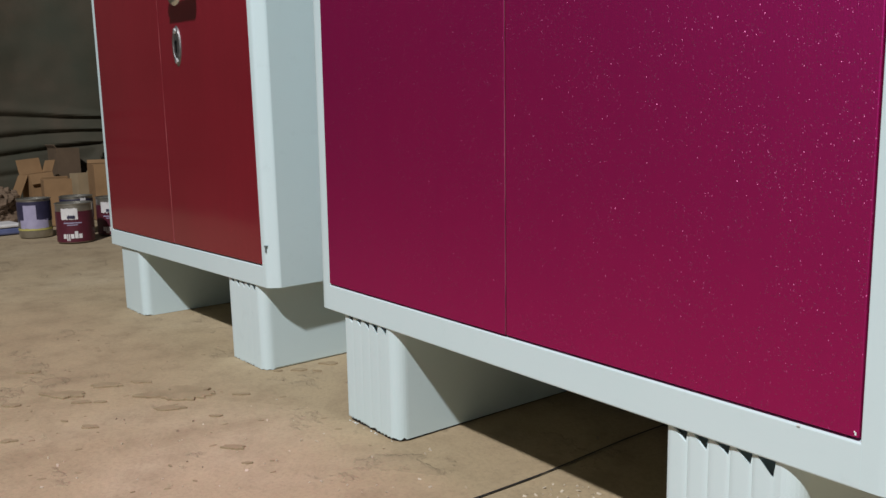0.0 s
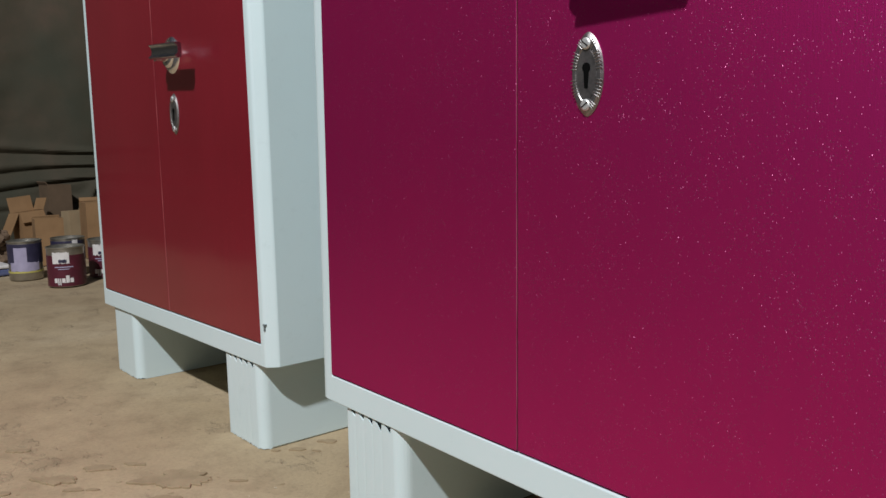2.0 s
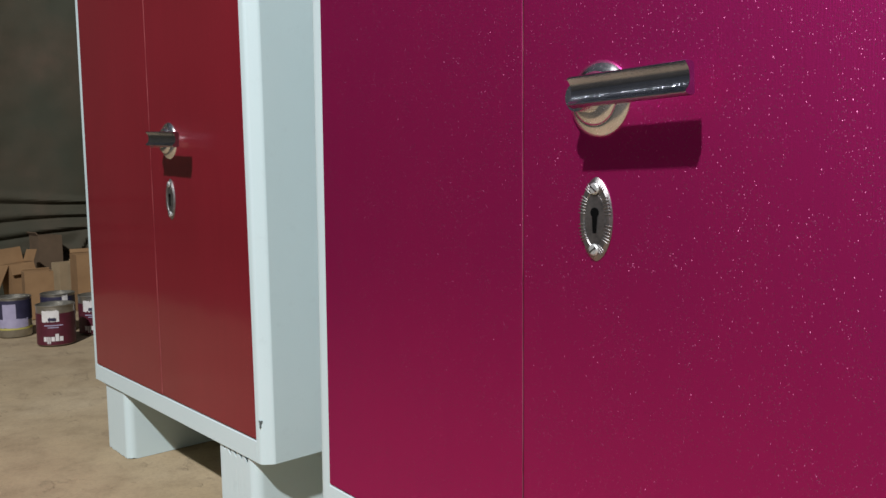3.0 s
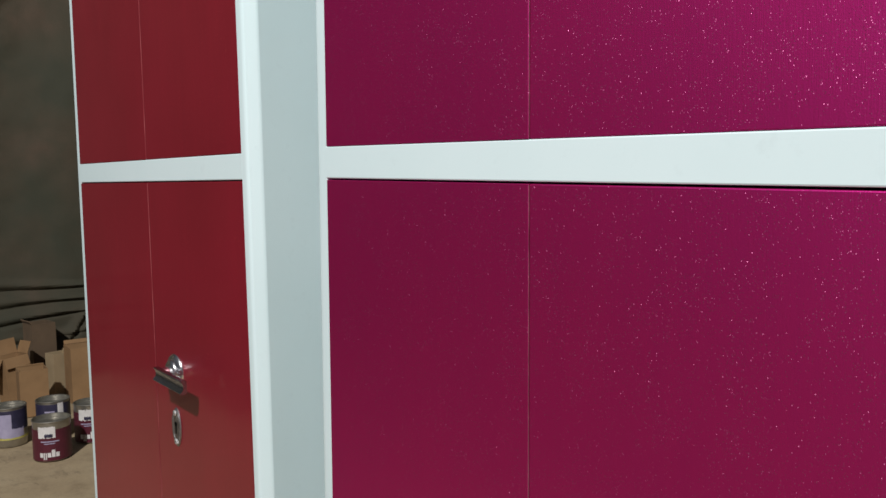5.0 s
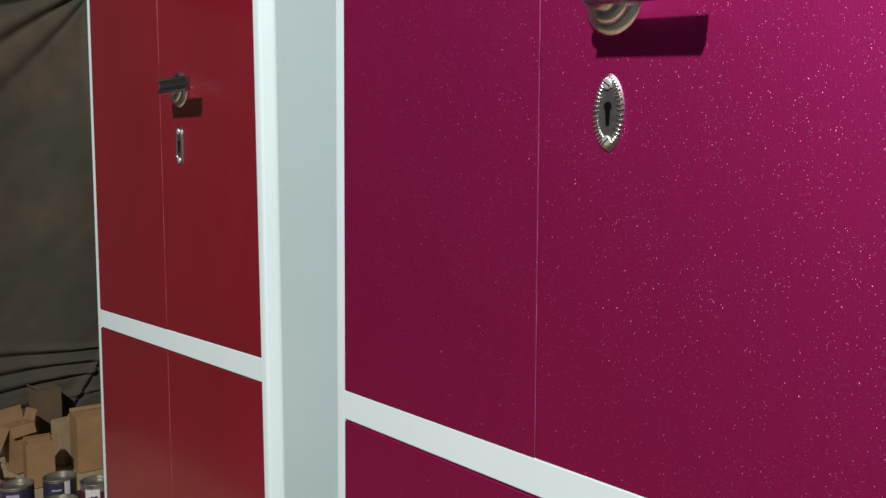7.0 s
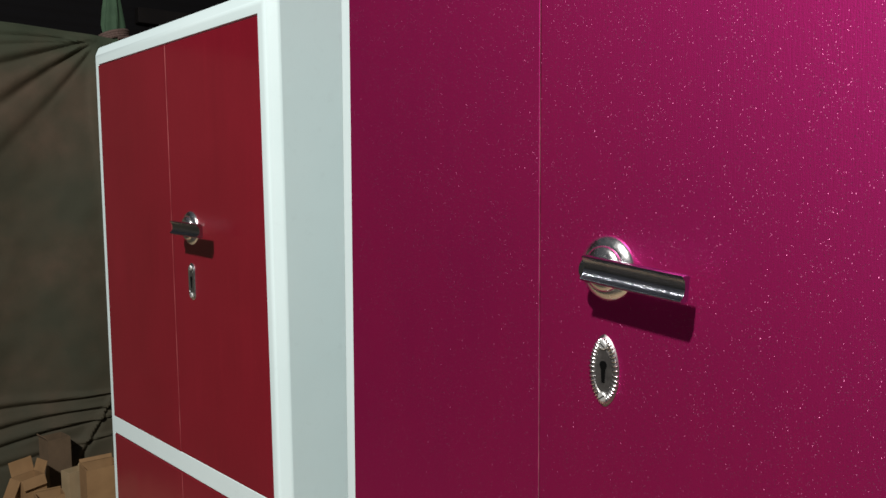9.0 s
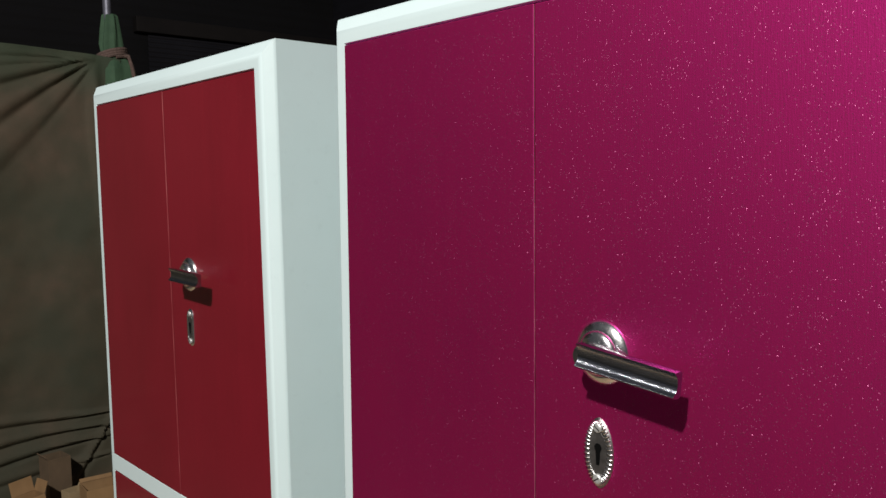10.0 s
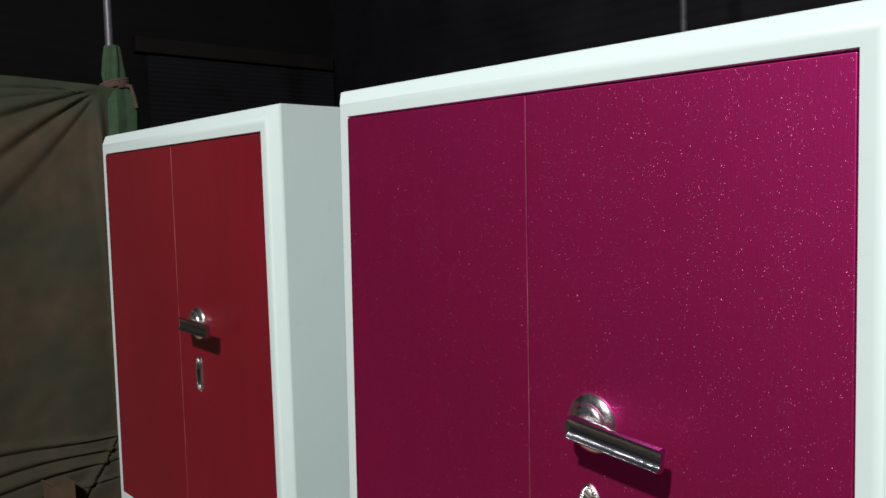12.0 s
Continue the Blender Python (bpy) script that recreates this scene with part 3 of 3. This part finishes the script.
for x, z, w, h in ((0.7412, 0.1850, 0.0012, 0.0022), (0.7405, 0.1872, 0.0008, 0.0010), (0.697, 0.1797, 0.0026, 0.0012)):
    part("paint_nick", box((x, -0.0014, z), (x + w, -0.0008, z + h)), WHITE_CHIP, magenta_cabinet, "tiny white nick in the paint")


# ---- hanging tarpaulin, pole and knot ----
POLE = Vector((-3.62, 0.985, 0))
KNOT_Z = 2.47


def tarp():
    """Cloth slung between two ties: creases fan out from the knot and from a second tie lower down."""
    bm = bmesh.new()
    ny, nz = 230, 330
    upper = (0.90, 2.435, ((3, 0.008, 0.014), (9, 0.009, 0.014), (17, 0.022, 0.026), (35, 0.026, 0.032), (50, 0.014, 0.032)))
    lower = (0.93, 0.535, ((56, 0.022, 0.022),))
    level = [(0.99, z0, ((deg, amp, 0.017),)) for z0, deg, amp in ((0.510, 0.5, 0.020), (0.432, 2.5, 0.019), (0.365, 3.5, 0.021), (0.29, 7, 0.012))]
    grid = []
    for i in range(ny + 1):
        y = 1.02 - 3.7 * (i / ny) ** 1.3
        col = []
        away = 1.02 - y
        top = KNOT_Z - 0.02 + 0.05 * (1 - math.exp(-away * 4)) - 0.02 * away
        for j in range(nz + 1):
            z = top * j / nz
            d = 0.02 * math.sin(y * 8 + 1.2 * math.sin(z * 1.7))
            for ay, az, folds in (upper, lower, *level):
                for deg, amp, wid in folds:
                    c, s = math.cos(radians(deg)), math.sin(radians(deg))
                    u = (ay - y) * c + (az - z) * s
                    q = -(az - z) * c + (ay - y) * s
                    q += 0.012 * math.sin(u * 5 + deg)
                    if u < 0:
                        continue
                    w = wid * (0.30 + 1.0 * min(1.0, u * 1.6))
                    fade = min(1.0, u * 8) * math.exp(-u * (0.9 if az > 1 else 0.25))
                    d += amp * fade * (math.exp(-((q - 1.3 * w) / (1.3 * w)) ** 2) - 0.8 * math.exp(-(q / (0.7 * w)) ** 2))
            d += 0.02 * noise.noise((y * 2.2, z * 2.2, 1.7)) + 0.005 * noise.noise((y * 9, z * 9, 4))
            d += 0.05 * math.exp(-((y - 0.91 - 0.03 * math.sin(z * 2)) / 0.03) ** 2) * min(1, max(0, (KNOT_Z - z) * 3))
            col.append(bm.verts.new((POLE.x + 0.05 + d, y, z)))
        grid.append(col)
    for a, b in zip(grid, grid[1:]):
        for j in range(nz):
            bm.faces.new((a[j], a[j + 1], b[j + 1], b[j]))
    ob = part("hanging_tarpaulin", bm, TARP, None, smooth=True)
    sol = ob.modifiers.new("cloth", "SOLIDIFY")
    sol.thickness = 0.004
    return tagged(ob, "olive-brown dusty tarpaulin hung as a curtain", "curtain")


tarp()
part_pole = part("steel_pole", tube([(POLE.x, POLE.y, 0), (POLE.x, POLE.y, 4.6)], 0.022, 16), IRON, None, smooth=True)
tagged(part_pole, "slim grey steel pole standing behind the tarpaulin", "pole")
far_pole = part("steel_pole", tube([(-0.95, 2.55, 0), (-0.95, 2.55, 4.6)], 0.018, 12), DARK_IRON, None, smooth=True)
tagged(far_pole, "thin grey steel pole behind the cabinets", "pole")


def gathered_cloth():
    """Cloth gathered round the pole: a cone above the rope and a hanging tail below."""
    bm = bmesh.new()
    rings = []
    n = 36
    for k, (z, r) in enumerate(((KNOT_Z + 0.235, 0.030), (KNOT_Z + 0.225, 0.040), (KNOT_Z + 0.15, 0.052), (KNOT_Z + 0.07, 0.062), (KNOT_Z + 0.02, 0.055), (KNOT_Z, 0.060), (KNOT_Z - 0.03, 0.105), (KNOT_Z - 0.08, 0.125), (KNOT_Z - 0.3, 0.125), (KNOT_Z - 0.8, 0.11), (KNOT_Z - 1.6, 0.10), (0.02, 0.10))):
        ring = []
        for i in range(n):
            a = 2 * math.pi * i / n
            rr = r * (1 + 0.13 * math.sin(a * 7 + k * 0.4) + 0.07 * math.sin(a * 3 + k))
            ring.append(bm.verts.new((POLE.x + rr * math.cos(a) * 0.7, POLE.y + 0.015 + rr * math.sin(a), z)))
        rings.append(ring)
    for a, b in zip(rings, rings[1:]):
        for i in range(n):
            bm.faces.new((a[i], a[(i + 1) % n], b[(i + 1) % n], b[i]))
    ob = part("gathered_cloth", bm, GREEN, None, smooth=True)
    return tagged(ob, "green cloth gathered and tied round the pole", "cloth")


gathered_cloth()
pts = []
for i in range(70):
    a = 2 * math.pi * i / 20
    pts.append((POLE.x + 0.058 * math.cos(a), POLE.y + 0.015 + 0.074 * math.sin(a), KNOT_Z - 0.015 + 0.045 * i / 70 + 0.02 * math.sin(a + 0.6)))
pts += [(POLE.x + 0.08, POLE.y + 0.075, KNOT_Z + 0.0), (POLE.x + 0.085, POLE.y + 0.09, KNOT_Z - 0.05), (POLE.x + 0.09, POLE.y + 0.10, KNOT_Z - 0.12)]
rope = part("tied_rope", tube(pts, 0.011, 8), ROPE, None, smooth=True)
tagged(rope, "old brown rope tied round the gathered cloth", "rope")


# ---- paint cans ----
def can_patch(bm_r, a0, a1, z0, z1, wob=0.0, n=14):
    """A label patch that lies on the can's side."""
    bm = bmesh.new()
    inner, outer = [], []
    for k in range(n + 1):
        a = radians(a0 + (a1 - a0) * k / n)
        zz0, zz1 = z0 + wob * noise.noise((k * 0.9, a0, 0)), z1 + wob * noise.noise((k * 0.8, a1, 5))
        for r, row in ((bm_r - 0.0005, inner), (bm_r + 0.0008, outer)):
            row.append((bm.verts.new((r * math.cos(a), r * math.sin(a), zz0)), bm.verts.new((r * math.cos(a), r * math.sin(a), zz1))))
    for i in range(n):
        for row in (inner, outer):
            bm.faces.new((row[i][0], row[i + 1][0], row[i + 1][1], row[i][1]))
        bm.faces.new((inner[i][1], inner[i + 1][1], outer[i + 1][1], outer[i][1]))
        bm.faces.new((inner[i][0], outer[i][0], outer[i + 1][0], inner[i + 1][0]))
    return bm


def paint_can(x, y, r, h, face, style, label):
    """An upturned tin: recessed end with a rolled rim, and a label round the side."""
    thing = base("paint_can", pose(x, y, 0), label, "paint can", "paint cans by the tarpaulin")
    part("body", lathe([(0, 0.002), (r * 0.96, 0.0), (r, 0.004), (r, h - 0.006), (r + 0.0025, h - 0.004), (r + 0.003, h - 0.001), (r + 0.001, h + 0.001), (r - 0.002, h), (r - 0.003, h - 0.014), (r - 0.006, h - 0.016), (r * 0.6, h - 0.014), (0, h - 0.014)], 44), TIN, thing, "bare tin with a rolled rim", True)
    if style == "maroon":
        part("label", can_patch(r + 0.0006, 0, 360, 0.003, h * 0.80, 0.0, 44), MAROON, thing, "maroon paper label")
        part("label_top", can_patch(r + 0.0012, face - 42, face + 10, h * 0.60, h * 0.88, 0.006), PAPER, thing, "torn white label corner")
        part("label_mark", can_patch(r + 0.0022, face - 22, face + 2, h * 0.62, h * 0.70, 0.008), NAVY, thing)
        for row, (a0, a1, q0, q1) in enumerate(((-34, 20, 0.50, 0.525), (-24, 8, 0.45, 0.47))):
            part("text_bar", can_patch(r + 0.0022, face + a0, face + a1, h * q0, h * q1), LILAC, thing)
        for k, (wide, q0, q1) in enumerate(((9, 0.12, 0.23), (3.5, 0.06, 0.23), (3.5, 0.06, 0.23), (10, 0.12, 0.23), (10, 0.12, 0.30), (10, 0.12, 0.23))):
            a = face - 38 + (0, 11, 17, 23, 35, 47)[k]
            part("logo_shape", can_patch(r + 0.0022, a, a + wide, h * q0, h * q1, 0.002), PAPER, thing)
    else:
        part("label", can_patch(r + 0.0006, 0, 360, h * 0.42, h * 0.93, 0.0, 44), NAVY, thing, "dark navy paper label")
        if style == "lilac":
            part("label_panel", can_patch(r + 0.0016, face - 38, face + 6, h * 0.30, h * 0.84, 0.0), LILAC, thing, "lilac label panel")
            part("label_panel", can_patch(r + 0.0012, face - 55, face + 48, h * 0.24, h * 0.46, 0.01), LILAC, thing, "lilac label panel")
            part("band", can_patch(r + 0.0010, 0, 360, h * 0.19, h * 0.235, 0.0, 44), YELLOW, thing, "yellow band")
        else:
            part("label_panel", can_patch(r + 0.0016, face + 14, face + 34, h * 0.60, h * 0.95, 0.012), PAPER, thing, "torn white label scrap")
            part("text_bar", can_patch(r + 0.0016, face - 30, face + 4, h * 0.72, h * 0.76), LILAC, thing)
    return thing


paint_can(-2.33, 0.275, 0.067, 0.152, -15, "maroon", "tin with torn maroon label standing upside down")
paint_can(-2.62, 0.196, 0.063, 0.158, -13, "lilac", "tin with navy and lilac label standing upside down")
paint_can(-2.60, 0.357, 0.064, 0.158, -15, "navy", "dented tin with dark torn label")
paint_can(-2.45, 0.460, 0.064, 0.156, -19, "maroon", "tin with maroon label and white torn top")


# ---- cardboard heap ----
def carton(m, size, mat, flaps, label, wall=0.005):
    """An open carton: floor, four walls and flaps bent out by the given angles."""
    thing = base("cardboard_box", m, label, "cardboard box", "cardboard boxes by the tarpaulin")
    w, d, h = size
    bm = bmesh.new()
    add_box(bm, (-w / 2, -d / 2, 0), (w / 2, d / 2, wall))
    for lo, hi in (((-w / 2, -d / 2, wall), (w / 2, -d / 2 + wall, h)), ((-w / 2, d / 2 - wall, wall), (w / 2, d / 2, h)), ((-w / 2, -d / 2 + wall, wall), (-w / 2 + wall, d / 2 - wall, h)), ((w / 2 - wall, -d / 2 + wall, wall), (w / 2, d / 2 - wall, h))):
        add_box(bm, lo, hi)
    part("body", bm, mat, thing)
    for side, angle, reach in flaps:
        fl = box((-w / 2 + 0.002 if side in "ns" else -d / 2 + 0.002, 0, 0), (w / 2 - 0.002 if side in "ns" else d / 2 - 0.002, wall, reach), 0.001)
        turn = {"s": pose(0, -d / 2, h), "n": pose(0, d / 2, h, 0, 0, 180), "e": pose(w / 2, 0, h, 0, 0, 90), "w": pose(-w / 2, 0, h, 0, 0, -90)}[side]
        part("flap", moved(fl, turn @ pose(0, 0, 0, angle, 0, 0)), mat, thing)
    return thing


carton(pose(-3.47, 0.545, 0, 0, 0, 6), (0.12, 0.115, 0.345), CARD_DARK, (("s", 35, 0.02),), "dark brown cardboard box against the tarpaulin")
carton(pose(-3.28, 0.385, 0.004, 5, -3, 10), (0.11, 0.115, 0.225), CARD, (("w", 8, 0.075), ("s", 150, 0.12), ("n", 25, 0.06), ("e", 165, 0.05)), "open brown cardboard box with raised flaps")
carton(pose(-3.01, 0.385, 0, 0, 0, -6), (0.10, 0.118, 0.212), CARD, (("w", -15, 0.010),), "small brown cardboard box")
carton(pose(-3.24, 0.565, 0, 0, 0, 12), (0.08, 0.09, 0.222), CARD_PALE, (("n", 40, 0.03),), "pale cardboard box with a folded flap")
carton(pose(-3.10, 0.648, 0, 0, 0, -4), (0.14, 0.16, 0.268), CARD, (("w", 25, 0.02),), "upright brown cardboard box")


def crumpled_sack():
    bm = bmesh.new()
    bmesh.ops.create_icosphere(bm, subdivisions=5, radius=1.0)
    for v in bm.verts:
        n = noise.noise(v.co * 1.9) * 0.25 + abs(noise.noise(v.co * 4.3)) * 0.28 + noise.noise(v.co * 9) * 0.08
        p = v.co * (0.85 + n)
        v.co = Vector((p.x * 0.11, p.y * 0.15, max(0, p.z * 0.13 + 0.10)))
    ob = part("crumpled_sack", bm, SACK, None, smooth=False)
    ob.location = (-2.98, 0.075, 0)
    return tagged(ob, "crumpled brown paper sack on the floor", "sack")


crumpled_sack()
tray = base("plastic_tray", pose(-2.86, 0.075, 0, 0, 0, 6), "blue plastic tray with a pale rim", "tray")
part("body", box((-0.10, -0.12, 0), (0.10, 0.085, 0.030), 0.008), BLUE, tray)
part("rim", box((-0.105, -0.125, 0.0305), (0.105, 0.09, 0.045), 0.005), PAPER, tray, "pale rim")


# ---- floor joint, flakes and crumbs ----
bm = bmesh.new()
prev = None
for i in range(61):
    y = -0.9 + 1.6 * i / 60
    x = 0.375 + 0.004 * noise.noise((y * 6, 0, 0)) + 0.02 * (y - 0.1)
    wd = 0.0015 + 0.0008 * noise.noise((y * 30, 2, 0))
    cur = (bm.verts.new((x - wd, y, ground_z(x, y) + 0.0012)), bm.verts.new((x + wd, y, ground_z(x, y) + 0.0012)))
    if prev:
        bm.faces.new((prev[0], prev[1], cur[1], cur[0]))
    prev = cur
tagged(part("floor_joint", bm, DARK), "thin dark joint in the concrete floor", "joint", kind="structure")

rng = random.Random(5)
bm = bmesh.new()
for i in range(300):
    x, y = rng.uniform(-2.9, 0.7), rng.uniform(-0.75, 0.75)
    s = rng.uniform(0.0008, 0.0024) * (1.7 if rng.random() < 0.08 else 1)
    made = bmesh.ops.create_cube(bm, size=1.0)["verts"]
    m = pose(x, y, ground_z(x, y) + s * 0.3 - 0.001, rng.uniform(0, 360), rng.uniform(0, 360), rng.uniform(0, 360))
    sc = (s * rng.uniform(0.7, 2), s, s * rng.uniform(0.3, 0.8))
    for v in made:
        v.co = m @ Vector([v.co[k] * sc[k] for k in range(3)])
tagged(part("floor_crumbs", bm, GRIT), "small crumbs of grit scattered over the floor", "grit", kind="stuff")

bm = bmesh.new()
for i in range(520):
    x, y = (0.40 + abs(rng.gauss(0, 0.16)), rng.uniform(-0.35, 0.10)) if i < 430 else (rng.uniform(-0.1, 0.45), rng.uniform(-0.4, 0.05))
    s = rng.uniform(0.0010, 0.0028)
    made = bmesh.ops.create_cube(bm, size=1.0)["verts"]
    m = pose(x, y, ground_z(x, y) + s * 0.3 - 0.001, rng.uniform(0, 360), rng.uniform(0, 360), rng.uniform(0, 360))
    sc = (s * rng.uniform(0.8, 2.4), s, s * rng.uniform(0.2, 0.5))
    for v in made:
        v.co = m @ Vector([v.co[k] * sc[k] for k in range(3)])
tagged(part("pale_chips", bm, CHIP), "pale chips of dried filler by the floor joint", "chips", kind="stuff")


def crust(x, y, reach, turn, seed, label, wide=0.4):
    """A thin raised flake of crust with a ragged rim, lying on the floor."""
    bm = bmesh.new()
    n = 90
    rings = []
    thick = 0.0007 + 0.0022 * min(1.0, reach / 0.04)
    for sc, z in ((1.0, -0.003), (1.0, thick * 0.7), (0.97, thick), (0.6, thick * 0.8)):
        ring = []
        for k in range(n):
            a = 2 * math.pi * k / n
            c, s = math.cos(a), math.sin(a)
            rag = 1 + 0.6 * noise.noise((1.2 * c, 1.2 * s, seed)) + 0.28 * noise.noise((4 * c, 4 * s, seed + 5)) + 0.12 * noise.noise((14 * c, 14 * s, seed + 9))
            ring.append(bm.verts.new((reach * sc * rag * c, reach * wide * sc * rag * s, z)))
        rings.append(ring)
    for a, b in zip(rings, rings[1:]):
        for k in range(n):
            bm.faces.new((a[k], a[(k + 1) % n], b[(k + 1) % n], b[k]))
    bm.faces.new(rings[-1])
    ob = part("floor_crust", bm, CRUST)
    ob.matrix_basis = pose(x, y, ground_z(x, y), 0, 0, turn)
    return tagged(ob, label, "crust", "flakes of crust on the floor")


CRUST = simple("floor_crust", (0.245, 0.182, 0.106), (0.345, 0.262, 0.156), 24, 0.9, 0, 0.003)
crust(-0.223, -0.129, 0.058, 44, 1.0, "large flake of brown crust on the concrete", 0.55)
SMALL_CRUSTS = ((-0.167, -0.173, 0.023), (-0.355, -0.279, 0.039), (-0.297, -0.269, 0.015), (-0.355, -0.207, 0.026), (-0.334, -0.159, 0.016), (-0.193, -0.391, 0.011), (-0.171, -0.288, 0.013), (-0.085, -0.134, 0.009), (-0.152, -0.061, 0.012), (0.049, -0.167, 0.016), (0.109, -0.176, 0.006), (-0.225, -0.311, 0.006), (-0.277, -0.243, 0.010), (-0.356, -0.355, 0.015), (-0.534, -0.292, 0.023), (-0.206, 0.075, 0.015), (-0.204, 0.132, 0.017), (-0.228, 0.043, 0.007), (-0.178, 0.095, 0.006))
for k, (x, y, reach) in enumerate(SMALL_CRUSTS):
    crust(x, y, reach, 48 + 25 * noise.noise((k * 1.7, 0, 0)), 2.0 + k * 1.3, "small flake of brown crust on the concrete")
bm = bmesh.new()
rng = random.Random(12)
for i in range(70):
    x, y = rng.uniform(-0.75, 0.30), rng.uniform(-0.45, 0.02)
    turn = pose(x, y, ground_z(x, y) - 0.0008, 0, 0, rng.gauss(50, 25))
    reach = rng.uniform(0.002, 0.008)
    ring = [[bm.verts.new(turn @ Vector((reach * sc * (0.75 + 0.5 * noise.noise((k * 1.3, i, 0))) * math.cos(k * 0.7854), reach * 0.3 * sc * math.sin(k * 0.7854), z))) for k in range(8)] for sc, z in ((1.0, 0.0), (0.8, 0.0009))]
    for k in range(8):
        bm.faces.new((ring[0][k], ring[0][(k + 1) % 8], ring[1][(k + 1) % 8], ring[1][k]))
    bm.faces.new(ring[1])
tagged(part("crust_crumbs", bm, CRUST), "tiny flakes of crust scattered over the floor", "crust", kind="stuff")
